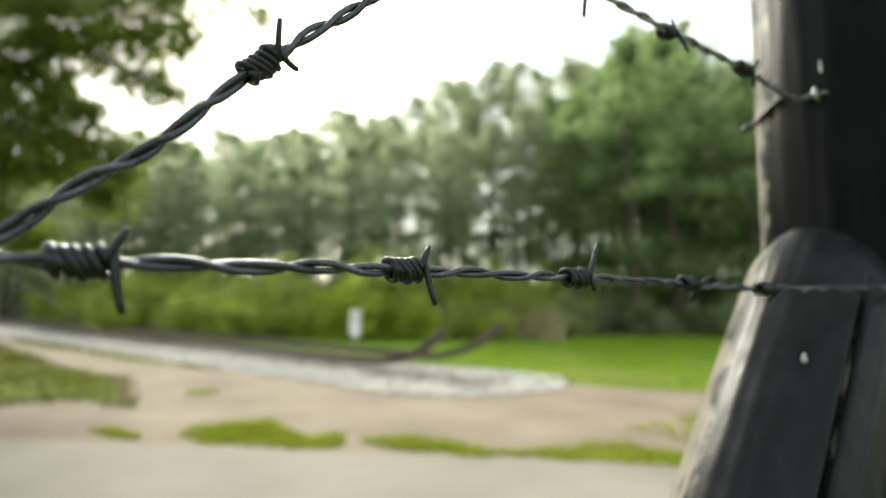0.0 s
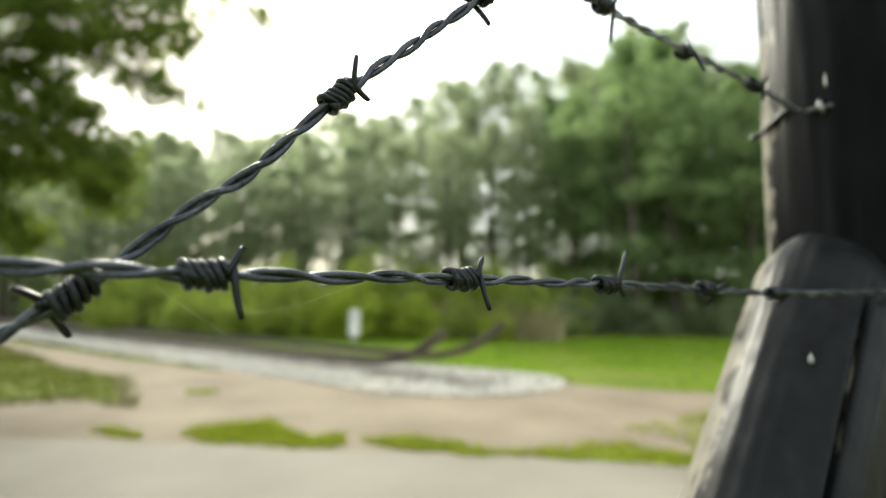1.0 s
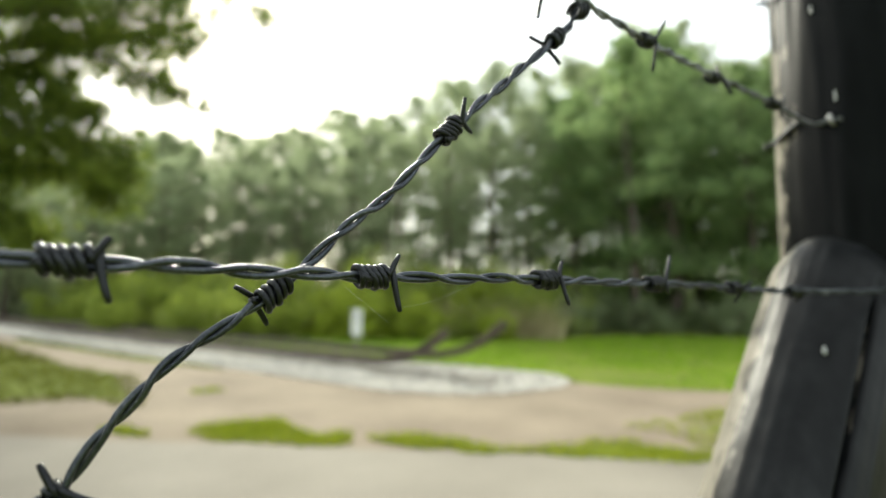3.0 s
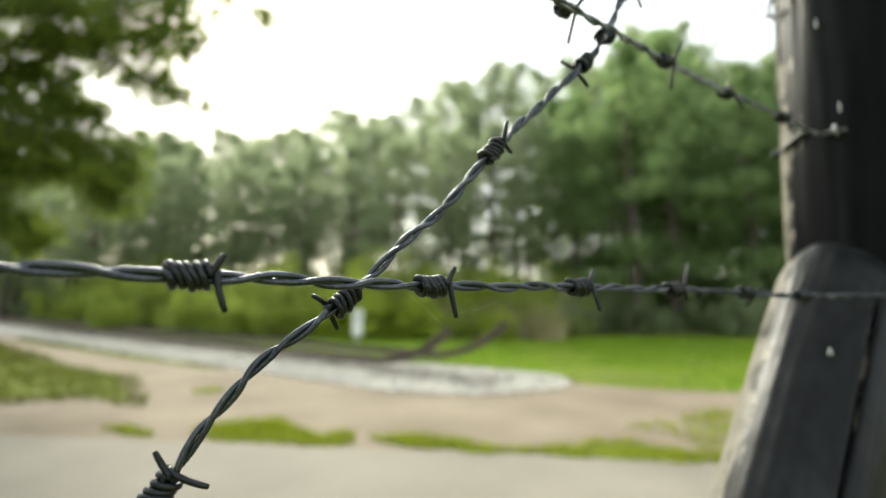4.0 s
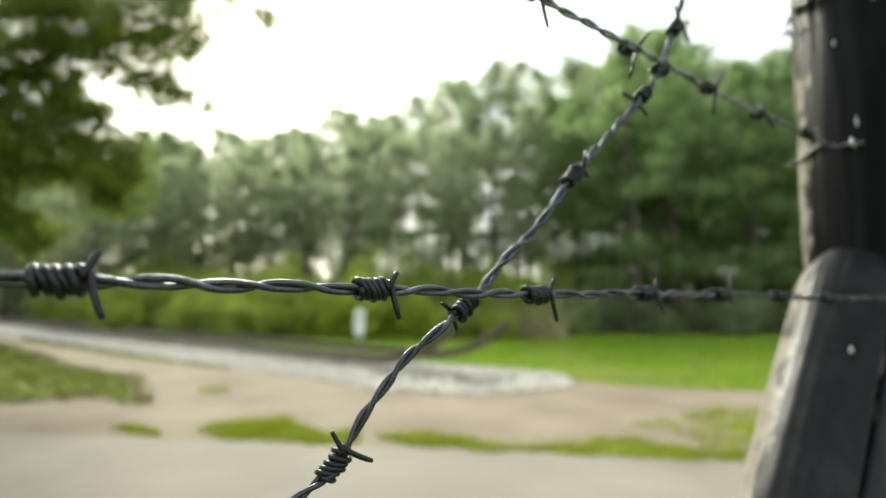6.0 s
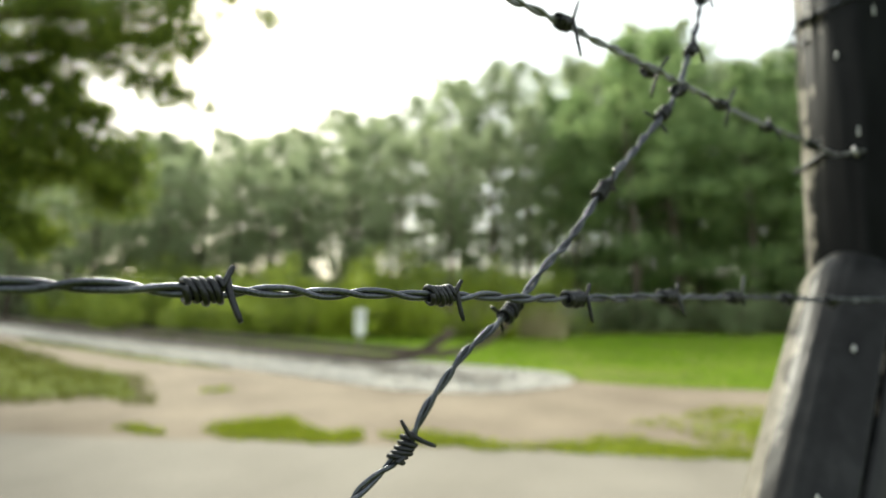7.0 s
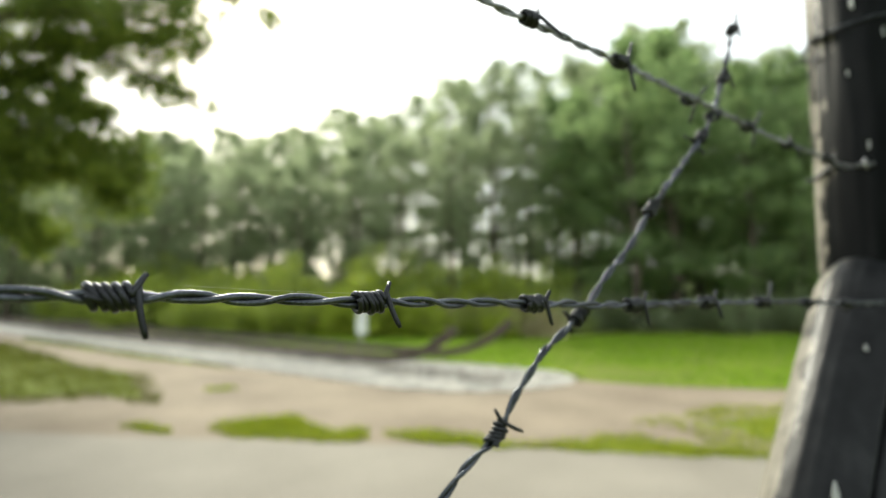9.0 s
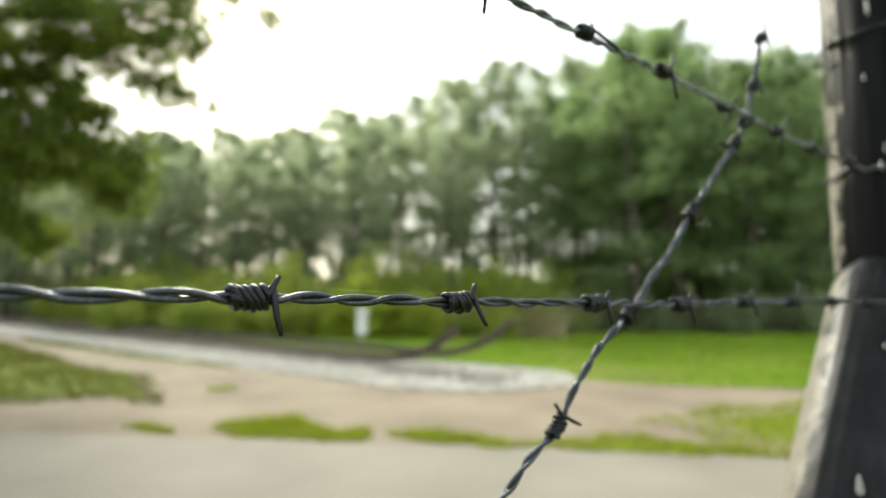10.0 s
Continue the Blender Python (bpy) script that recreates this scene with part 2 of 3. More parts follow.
def barb(parent, at, along, up, rng, turns=5, flip=False, tip_up=0.010, tip_down=0.0135, twist=0.0, stub=True, lean=0.25):
    """A short wire wound round the strands, its two cut ends standing out."""
    x = Vector(along).normalized()
    if flip:
        x = -x
    z = (Vector(up) - x * Vector(up).dot(x)).normalized()
    y = x.cross(z)
    spin = Matrix.Rotation(twist, 3, x)
    z, y = spin @ z, spin @ y
    rw, rc = 0.00122, 0.0036
    length = 0.00245 * turns
    line = []
    # the end that stands up, leaving the coil from its far side
    tipdir = (z + x * (lean + rng.uniform(-.08, .08)) - y * rng.uniform(0.0, 0.25)).normalized()
    n = turns * 14
    a0 = 0.2
    coil = []
    slant, uneven = rng.uniform(0.0012, 0.0022), rng.uniform(0.03, 0.13)
    for i in range(n + 1):
        a = a0 + 2 * math.pi * turns * i / n
        bulge = 1 + 0.09 * math.sin(i * 0.53 + a0) + uneven * math.sin(i * 0.21)
        px = length * (0.5 - i / n) + 0.0004 * math.sin(i * 0.37) - slant * math.sin(a)
        coil.append(at + x * px + (y * math.cos(a) + z * math.sin(a)) * rc * bulge)
    first = coil[0]
    line += [first + tipdir * tip_up * s + x * 0.0008 * s * s for s in (1, 0.75, 0.5, 0.25)]
    line += coil
    end = coil[-1]
    if stub:
        line += [end - z * 0.0012 + x * 0.002, end - z * 0.0020 + x * 0.0055 - y * 0.0005]
    radii = [rw * 0.72, rw * 0.86, rw * 0.92, rw * 0.97] + [rw] * (len(line) - 4)
    v, f = tube(line, radii, 8)
    ob = mesh_object("barb", v, f, M_BARB, parent, soft=True)
    # the second point, hanging from the last turn
    start = at + x * (length * 0.5 + 0.0012) + z * rc * 0.75 + y * 0.0008
    d2 = (-z + x * rng.uniform(-0.03, 0.22) + y * rng.uniform(0.05, 0.2)).normalized()
    loop = [start - y * 0.002 + z * 0.0004, start + y * 0.0022, at + x * (length * 0.5 + 0.0014) + y * rc * 1.05 - z * 0.0005]
    tail = [loop[-1] + d2 * tip_down * s + x * 0.0012 * s * s for s in (0.25, 0.5, 0.8, 1.0)]
    v, f = tube(loop + tail, [rw] * 3 + [rw * 0.97, rw * 0.93, rw * 0.88, rw * 0.7], 8)
    mesh_object("barb_point", v, f, M_BARB, ob, soft=True)
    return ob


UP = Vector((0, 0, 1))
rng = random.Random(4)
wire_low = tagged(new("barbed_wire"), "dark weathered barbed wire strung level onto the leaning brace", "barbed wire", "barbed wires of the fence")
wire_diag = tagged(new("barbed_wire"), "dark barbed wire rising at a slant behind the level wire", "barbed wire", "barbed wires of the fence")
wire_top = tagged(new("barbed_wire"), "upper barbed wire of pale zinc strands stapled to the post", "barbed wire", "barbed wires of the fence")
low_path = [(-0.75, -0.003, 1.357), (-0.42, -0.003, 1.354), (-0.237, -0.003, 1.3525), (-0.148, -0.003, 1.351), (-0.054, -0.004, 1.3505),
            (0.03, -0.0045, 1.3495), (0.124, -0.005, 1.3515), (0.218, -0.004, 1.352), (0.319, -0.004, 1.352), (0.41, -0.012, 1.351),
            (0.47, -0.03, 1.352), (0.52, -0.053, 1.354), (0.58, -0.066, 1.356), (0.66, -0.078, 1.357), (0.80, -0.075, 1.355)]
strand_pair("strand", low_path, wire_low, 0.039, 0.6, (-0.245, -0.157, -0.061, 0.03, 0.124, 0.218, 0.319, 0.41), -1)
for x, z, up_len, down_len, st, tw in [(-0.33, 1.3535, .010, .013, True, 0.2), (-0.246, 1.3525, .0075, .0125, True, 0.0), (-0.157, 1.351, .0075, .0115, False, -0.2),
                          (-0.061, 1.3505, .007, .0105, False, 0.1), (0.03, 1.3495, .0085, .0125, True, 0.0), (0.124, 1.3515, .0085, .0125, True, -0.1),
                          (0.218, 1.352, .0185, .005, True, 0.1), (0.319, 1.352, .009, .010, True, 0.8)]:
    barb(wire_low, Vector((x, -0.004, z)), (1, 0, 0), UP, rng, 5, False, up_len, down_len, tw, st, 0.36)
barb(wire_low, Vector((0.405, -0.011, 1.351)), (1, -0.1, 0), UP, rng, 7, False, 0.006, 0.008, 1.0)

diag_path = [(-0.62, 0.05, 0.80), (-0.30, 0.04, 1.07), (-0.15, 0.032, 1.20), (-0.101, 0.027, 1.246), (-0.085, 0.025, 1.261), (-0.062, 0.023, 1.278),
             (-0.049, 0.0205, 1.298), (-0.037, 0.018, 1.314), (-0.024, 0.0165, 1.326), (0.0, 0.014, 1.3435), (0.023, 0.012, 1.366), (0.05, 0.010, 1.390),
             (0.074, 0.008, 1.418), (0.143, 0.004, 1.484), (0.160, 0.004, 1.503), (0.186, 0.004, 1.546), (0.209, 0.004, 1.600)]
strand_pair("strand", diag_path, wire_diag, 0.036, 2.2, (-0.15, -0.062, 0.0, 0.074, 0.143, 0.185), 1)
dd = Vector((0.69, 0, 0.72))
side = Vector((-0.72, 0, 0.69))
barb(wire_diag, Vector((-0.15, 0.032, 1.20)), dd, side, rng, 5, False, 0.012, 0.013, 0.0)
barb(wire_diag, Vector((-0.062, 0.023, 1.278)), dd, side, rng, 5, False, 0.0105, 0.0105, -0.1)
barb(wire_diag, Vector((0.0, 0.014, 1.3435)), dd, side, rng, 5, True, 0.010, 0.009, -0.2)
barb(wire_diag, Vector((0.074, 0.008, 1.418)), dd, side, rng, 5, False, 0.0115, 0.006, 0.5, True, 0.8)
barb(wire_diag, Vector((0.143, 0.004, 1.484)), dd, side, rng, 4, True, 0.012, 0.010, 0.6)
barb(wire_diag, Vector((0.185, 0.004, 1.544)), dd, side, rng, 4, False, 0.014, 0.014, 0.2)
barb(wire_diag, Vector((0.207, 0.004, 1.596)), dd, side, rng, 4, False, 0.012, 0.012, 0.2)

top_path = [(-0.75, 0.008, 1.518), (-0.30, 0.007, 1.516), (-0.053, 0.006, 1.515), (0.034, 0.005, 1.515), (0.16, -0.001, 1.509), (0.231, 0.004, 1.512),
            (0.32, 0.002, 1.512), (0.41, -0.003, 1.511), (0.50, 0.004, 1.519), (0.552, 0.012, 1.529), (0.561, 0.004, 1.531), (0.556, -0.012, 1.529)]
strand_pair("strand", top_path, wire_top, 0.036, 1.1, (-0.23, -0.14, -0.053, 0.034, 0.125, 0.231, 0.32, 0.41), 1, mat=M_ZINC)
for x, z, tw, tu, td in [(-0.23, 1.516, 0.3, .016, .016), (-0.14, 1.516, 0.4, .018, .016), (-0.053, 1.515, -0.5, .010, .022), (0.034, 1.515, 0.1, .017, .019), (0.125, 1.511, 0.6, .014, .016),
                         (0.231, 1.512, 0.3, .018, .018), (0.32, 1.512, -0.2, .014, .015)]:
    barb(wire_top, Vector((x, 0.004, z)), (1, 0, 0), UP, rng, 4, False, tu, td, tw, True, 0.45)
barb(wire_top, Vector((0.41, -0.003, 1.511)), (1, 0, 0.05), UP, rng, 6, False, 0.008, 0.009, 0.4)
# the slanting wire's tie on the upper wire
tie = []
for i in range(46):
    a = 2 * math.pi * 3 * i / 45
    tie.append(Vector((0.155 + 0.010 * i / 45, 0.0015 + 0.0042 * math.cos(a), 1.503 + 0.0044 * math.sin(a) + 0.004 * i / 45)))
v, f = tube(tie, 0.0011, 8)
mesh_object("wire_tie", v, f, M_BARB, wire_diag, soft=True)


# ---- posts ----
def log(name, foot, head, r0, r1, mat, seed, rounding=0.05, crack=None, parent=None):
    """A round timber with uneven flanks, a rounded head and, if asked, a long drying crack (angle, from, to)."""
    foot, head = Vector(foot), Vector(head)
    axis = head - foot
    length = axis.length
    turn = axis.normalized().to_track_quat('Z', 'Y').to_matrix()
    rings, sides = 150, 240
    verts, faces = [], []
    for i in range(rings + 1):
        s = i / rings
        h = s * length
        r = r0 + (r1 - r0) * s
        below = length - h
        if below < rounding:
            q = 1 - below / rounding
            r *= math.sqrt(max(0.0, 1 - q * q)) * 0.97 + 0.03 * (1 - q)
        for k in range(sides):
            a = 2 * math.pi * k / sides
            n1 = noise.noise(Vector((math.cos(a) * 1.4 + seed, math.sin(a) * 1.4, h * 2.2)))
            n2 = noise.noise(Vector((math.cos(a) * 7 + seed, math.sin(a) * 7, h * 5)))
            rr = r * (1 + 0.035 * n1 + 0.012 * n2)
            if crack:
                cd, h0, h1 = crack
                cl = turn.transposed() @ Vector(cd)
                ca = math.atan2(cl.y, cl.x)
                wide = 0.07 * (0.75 + 0.3 * noise.noise(Vector((h * 6, seed, 0))))
                drift = ca + 0.05 * noise.noise(Vector((h * 3, 0, seed)))
                gap = abs((a - drift + math.pi) % (2 * math.pi) - math.pi)
                if h0 < h < h1 and gap < wide:
                    rr -= 0.022 * (1 - gap / wide) * min(1, (h - h0) / 0.08, (h1 - h) / 0.05)
            verts.append(foot + turn @ Vector((math.cos(a) * rr, math.sin(a) * rr, h)))
    for i in range(rings):
        for k in range(sides):
            a, b = i * sides + k, i * sides + (k + 1) % sides
            faces.append((a, b, b + sides, a + sides))
    faces.append(tuple(rings * sides + k for k in range(sides)))
    faces.append(tuple(reversed(range(sides))))
    return mesh_object(name, verts, faces, mat, parent, soft=True)


post = tagged(new("fence_post"), "tall round fence post of black tarred wood", "fence post")
post.location = (0.66, -0.02, 0)
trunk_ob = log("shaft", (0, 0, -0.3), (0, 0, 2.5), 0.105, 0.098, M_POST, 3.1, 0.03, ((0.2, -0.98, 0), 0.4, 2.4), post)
brace = tagged(new("fence_brace"), "leaning round timber brace with worn rounded head, propped on the post", "fence brace")
BR = Vector((0.854, -0.009, 1.0)).normalized()
head = Vector((0.628, 0.009, 1.408))
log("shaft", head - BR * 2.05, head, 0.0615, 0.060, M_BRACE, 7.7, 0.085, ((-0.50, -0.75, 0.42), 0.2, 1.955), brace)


def staple(parent, at, toward, across):
    """A U-shaped nail over a wire."""
    t, c = Vector(toward).normalized(), Vector(across).normalized()
    line = []
    for i in range(9):
        a = math.pi * i / 8
        line.append(at + c * math.cos(a) * 0.006 + t * math.sin(a) * 0.005)
    line = [line[0] - t * 0.015] + line + [line[-1] - t * 0.015]
    v, f = tube(line, 0.0017, 8)
    return mesh_object("staple", v, f, M_STAPLE, parent, "bright steel staple", True)


staple(brace, Vector((0.585, -0.068, 1.356)), (0, -1, 0), (0, 0, 1))
staple(post, Vector((0.560, -0.003, 1.531)) - Vector((0.66, -0.02, 0)), (-1, 0.1, 0), (0, 0.2, 1))


def drip(parent, at, out, length, wide):
    """A pale hardened drop of resin that has run down the timber."""
    bm = bmesh.new()
    bmesh.ops.create_uvsphere(bm, u_segments=10, v_segments=8, radius=1.0)
    for q in bm.verts:
        t = (q.co.z + 1) / 2
        q.co = Vector((q.co.x * wide * (1.15 - 0.75 * t), q.co.y * wide * (1.15 - 0.75 * t), q.co.z * length))
    ob = part("resin_drip", bm, M_RESIN, parent, "pale hardened resin drop", True)
    ob.location = Vector(at) + Vector(out) * 0.001
    return ob


for px, py, pz, ln, wd in [(0.561, -0.007, 1.557, 0.013, 0.0035), (0.561, 0.0, 1.757, 0.02, 0.005), (0.564, 0.01, 1.66, 0.008, 0.0032), (0.565, -0.06, 1.62, 0.01, 0.003),
                       (0.560, -0.03, 1.70, 0.012, 0.003)]:
    drip(post, Vector((px - 0.66, py + 0.02, pz)), (-1, 0, 0), ln * 0.65, wd * 0.5)
drip(brace, Vector((0.463, -0.012, 1.301)), (-0.710, -0.370, 0.600), 0.004, 0.0024)
drip(brace, Vector((0.348, -0.009, 1.168)), (-0.720, -0.330, 0.610), 0.012, 0.004)

# a ring of barbed wire round the post higher up, and cut wire ends left in the timber
ring = tagged(new("barbed_wire"), "ring of dark barbed wire tied round the post", "barbed wire")
ring_pts = []
for i in range(33):
    a = 2 * math.pi * i / 32
    ring_pts.append((0.66 + 0.1045 * math.cos(a), -0.02 + 0.1045 * math.sin(a), 1.722 + 0.012 * math.sin(a)))
strand_pair("strand", ring_pts, ring, 0.05, 0.3)
barb(ring, Vector((0.580, 0.048, 1.728)), (0.6, 0.8, 0), UP, rng, 4, False, 0.018, 0.014, 0.9)
barb(ring, Vector((0.570, 0.033, 1.726)), (0.6, 0.8, 0), UP, rng, 4, False, 0.012, 0.016, 1.6)


def wire_end(line, mat, label, parent, radius=0.0018):
    v, f = tube(spline(line, 0.004), radius, 8)
    return mesh_object("wire_end", v, f, mat, parent, label, True)


wire_end([(0.572, 0.026, 1.541), (0.577, 0.04, 1.537), (0.592, 0.06, 1.530), (0.594, 0.073, 1.526)], M_BARB, "cut wire end", wire_top, 0.0034)
wire_end([(0.583, 0.045, 1.700), (0.597, 0.062, 1.706), (0.598, 0.078, 1.712)], M_BARB, "cut wire end", ring)
wire_end([(0.312, 0.035, 1.138), (0.296, 0.03, 1.142), (0.283, 0.03, 1.150)], M_BARB, "cut wire end", wire_low, 0.0015)


# ---- spider silk on the level wire ----
web = tagged(new("cobweb"), "few fine pale spider threads on the barbed wire", "cobweb")
for line in ([(0.018, -0.007, 1.3455), (0.026, -0.0075, 1.3395), (0.036, -0.007, 1.3325)], [(0.039, -0.007, 1.338), (0.055, -0.007, 1.3405), (0.076, -0.006, 1.3475)],
             [(-0.228, -0.005, 1.3565), (-0.198, -0.005, 1.3552), (-0.158, -0.005, 1.3545)]):
    v, f = tube(spline(line, 0.004), 0.00003, 5)
    mesh_object("thread", v, f, M_WEB, web)


# ---- ground ----
def in_poly(x, y, poly):
    inside = False
    j = len(poly) - 1
    for i in range(len(poly)):
        xi, yi = poly[i]
        xj, yj = poly[j]
        if (yi > y) != (yj > y) and x < (xj - xi) * (y - yi) / (yj - yi) + xi:
            inside = not inside
        j = i
    return inside


def outline(corners, rounds=3, rough=0.12, freq=1.6, seed=0.0):
    """A smooth, uneven closed outline from a few corners (side, ahead)."""
    pts = [Vector((x, y, 0)) for x, y in corners]
    for _ in range(rounds):
        nxt = []
        for a, b in zip(pts, pts[1:] + pts[:1]):
            nxt += [a * 0.75 + b * 0.25, a * 0.25 + b * 0.75]
        pts = nxt
    dense = []
    for a, b in zip(pts, pts[1:] + pts[:1]):
        n = max(1, int((b - a).length / 0.12))
        dense += [a.lerp(b, i / n) for i in range(n)]
    out = []
    for p in dense:
        k = noise.noise_vector(Vector((p.x * freq, p.y * freq, seed))) + 0.6 * noise.noise_vector(Vector((p.x * freq * 3.1, p.y * freq * 3.1, seed + 9)))
        out.append((p.x + k.x * rough, p.y + k.y * rough))
    return out


def sheet(name, poly, z, mat, label, category):
    bm = bmesh.new()
    vs = [bm.verts.new(spot(x, y, z)) for x, y in poly]
    face = bm.faces.new(vs)
    bmesh.ops.triangulate(bm, faces=[face])
    bm.normal_update()
    for fc in bm.faces:
        if fc.normal.z < 0:
            fc.normal_flip()
    ob = part(name, bm, mat, None)
    return tagged(ob, label, category, kind="structure")


def blades(name, poly, count, height, mat, label, seed, z=0.0, width=0.006, clump=1.4):
    """Grass blades scattered over an outline, thicker in clumps."""
    r = np.random.RandomState(seed)
    xs, ys = [p[0] for p in poly], [p[1] for p in poly]
    verts, faces = [], []
    tries = 0
    while len(faces) < count and tries < count * 8:
        tries += 1
        x, y = r.uniform(min(xs), max(xs)), r.uniform(min(ys), max(ys))
        if not in_poly(x, y, poly):
            continue
        if noise.noise(Vector((x * clump, y * clump, seed))) + r.uniform(-0.6, 0.6) < -0.25:
            continue
        h = height * r.uniform(0.5, 1.3)
        a = r.uniform(0, 6.283)
        p = spot(x, y, z)
        w = Vector((math.cos(a), math.sin(a), 0)) * width
        tip = p + Vector((r.uniform(-0.5, 0.5) * h, r.uniform(-0.5, 0.5) * h, h))
        i = len(verts)
        verts += [p - w, p + w, tip]
        faces.append((i, i + 1, i + 2))
    ob = mesh_object(name, verts, faces, mat)
    return tagged(ob, label, "grass", kind="stuff")


# one ground sheet to the horizon
N = 60
gv, gf = [], []
for j in range(N + 1):
    for i in range(N + 1):
        u, w = (i / N - 0.5) * 2, (j / N - 0.5) * 2
        x, y = 900 * math.copysign(abs(u) ** 3, u), 900 * math.copysign(abs(w) ** 3, w)
        far = max(0.0, min(1.0, (math.hypot(x, y) - 14) / 20))
        gv.append((x, y + 0.0, -0.004 + far * 0.25 * noise.noise(Vector((x * 0.05, y * 0.05, 3)))))
for j in range(N):
    for i in range(N):
        a = j * (N + 1) + i
        gf.append((a, a + 1, a + N + 2, a + N + 1))
ground = tagged(mesh_object("ground", gv, gf, M_GROUND, soft=True), "green grassy ground reaching into the wood", "ground", kind="structure")

# track layout: origin on the bed's near edge, one way along the rails towards their end, one across them
TO_END = Vector((0.827, -0.562))
ACROSS = Vector((0.562, 0.827))
START = Vector((-2.7, 8.7))


def track(s, n):
    p = START + TO_END * s + ACROSS * n
    return p.x, p.y


dirt_poly = outline([(-40, 4.45), (-14, 4.5), (0, 4.4), (14, 3.2), (40, 1.0), (40, 6.4), (14, 6.9), (5.2, 7.54), (4.0, 7.74), (2.8, 8.06), (2.1, 8.4), (1.4, 8.9),
                     (-0.5, 9.0), (-5.4, 11.2), (-11, 14.6), (-17, 19), (-40, 35)], 2, 0.10, 0.9, 1.0)
sheet("dirt_strip", dirt_poly, 0.006, M_DIRT, "bare sandy soil between the road and the track", "ground")

road_poly = []
for i in range(200):
    x = -50 + 100 * i / 199
    road_poly.append((x, 4.55 - 0.085 * x + 0.045 * noise.noise(Vector((x * 1.3, 0, 5)))))
for i in range(200):
    x = 50 - 100 * i / 199
    road_poly.append((x, 1.3 - 0.085 * x + 0.045 * noise.noise(Vector((x * 1.3, 3, 5)))))
sheet("road", road_poly, 0.014, M_ROAD, "pale grey asphalt path along the fence", "road")

bed_poly = outline([track(-40, 0), track(-10, 0), track(-4, -0.05), track(0, 0), track(2.4, -0.02), track(3.3, 0.3), track(4.1, 1.2), track(4.4, 2.3), track(3.9, 3.1),
                    track(2.4, 3.1), track(1.0, 2.9), track(0, 2.1), track(-10, 2.1), track(-40, 2.1)], 3, 0.08, 1.3, 4.0)
sheet("gravel_bed", bed_poly, 0.02, M_BED, "pale gravel bed round the end of the track", "gravel")


def stones(name, lines, count, size, mat, label, seed, z):
    """Small broken stones strewn over strips of the track."""
    r = np.random.RandomState(seed)
    verts, faces = [], []
    for _ in range(count):
        s0, s1, n0, n1 = lines[r.randint(len(lines))]
        x, y = track(r.uniform(s0, s1), r.uniform(n0, n1))
        if not in_poly(x, y, bed_poly):
            continue
        q = size * r.uniform(0.5, 1.4)
        p = spot(x, y, z + q * 0.2)
        i = len(verts)
        turn = Euler((r.uniform(0, 6), r.uniform(0, 6), r.uniform(0, 6))).to_matrix()
        for d in ((1, 0, 0), (-1, 0, 0), (0, 1, 0), (0, -1, 0), (0, 0, 1), (0, 0, -1)):
            verts.append(p + turn @ (Vector(d) * q * r.uniform(0.6, 1.1)))
        for a, b, c in ((0, 2, 4), (2, 1, 4), (1, 3, 4), (3, 0, 4), (2, 0, 5), (1, 2, 5), (3, 1, 5), (0, 3, 5)):
            faces.append((i + a, i + b, i + c))
    return tagged(mesh_object(name, verts, faces, mat), label, "gravel", kind="stuff")


stones("gravel", [(-14, 1.5, 0, 1.05), (-2, 4.7, 0, 3.2)], 9000, 0.028, M_STONE, "loose pale gravel stones on the bed", 5, 0.02)
stones("ballast", [(-16, 1.2, 1.3, 1.8)] * 9 + [(1.0, 3.4, 1.0, 2.2)], 2800, 0.035, M_BALLAST, "dark broken ballast between the rails", 6, 0.03)

# ---- track: sleepers and the two rails whose ends are bent upward ----
ANG = math.atan2((SIDE * TO_END.x + AHEAD * TO_END.y).y, (SIDE * TO_END.x + AHEAD * TO_END.y).x)


def box(bm, sx, sy, sz, at=(0, 0, 0), bevel=0.0):
    res = bmesh.ops.create_cube(bm, size=1.0, matrix=Matrix.Translation(at) @ Matrix.Diagonal((sx, sy, sz, 1)))
    if bevel:
        edges = list({e for v in res["verts"] for e in v.link_edges})
        bmesh.ops.bevel(bm, geom=edges, offset=bevel, segments=2, affect='EDGES')


bm = bmesh.new()
box(bm, 0.24, 2.5, 0.14, (0, 0, 0), 0.012)
sleeper = tagged(part("sleeper", bm, M_SLEEPER, None), "dark weathered wooden sleeper sunk almost wholly in the ground", "sleeper", "sleepers of the track")
x, y = track(1.0, 2.4)
sleeper.matrix_basis = Matrix.Translation(spot(x, y, -0.066)) @ Matrix.Rotation(ANG, 4, 'Z')
rs = random.Random(8)
for i in range(1, 46):
    x, y = track(1.0 - 0.66 * i, 2.4 + rs.uniform(-0.04, 0.04))
    copy_thing(sleeper, Matrix.Translation(spot(x, y, -0.066 + rs.uniform(-0.01, 0.01))) @ Matrix.Rotation(ANG + rs.uniform(-0.02, 0.02), 4, 'Z'))

# a rail's section: foot, web and head
PROFILE = [(-0.062, 0.0), (0.062, 0.0), (0.062, 0.011), (0.014, 0.028), (0.009, 0.05), (0.009, 0.105), (0.034, 0.116), (0.034, 0.142), (0.026, 0.150),
           (-0.026, 0.150), (-0.034, 0.142), (-0.034, 0.116), (-0.009, 0.105), (-0.009, 0.05), (-0.014, 0.028), (-0.062, 0.011)]


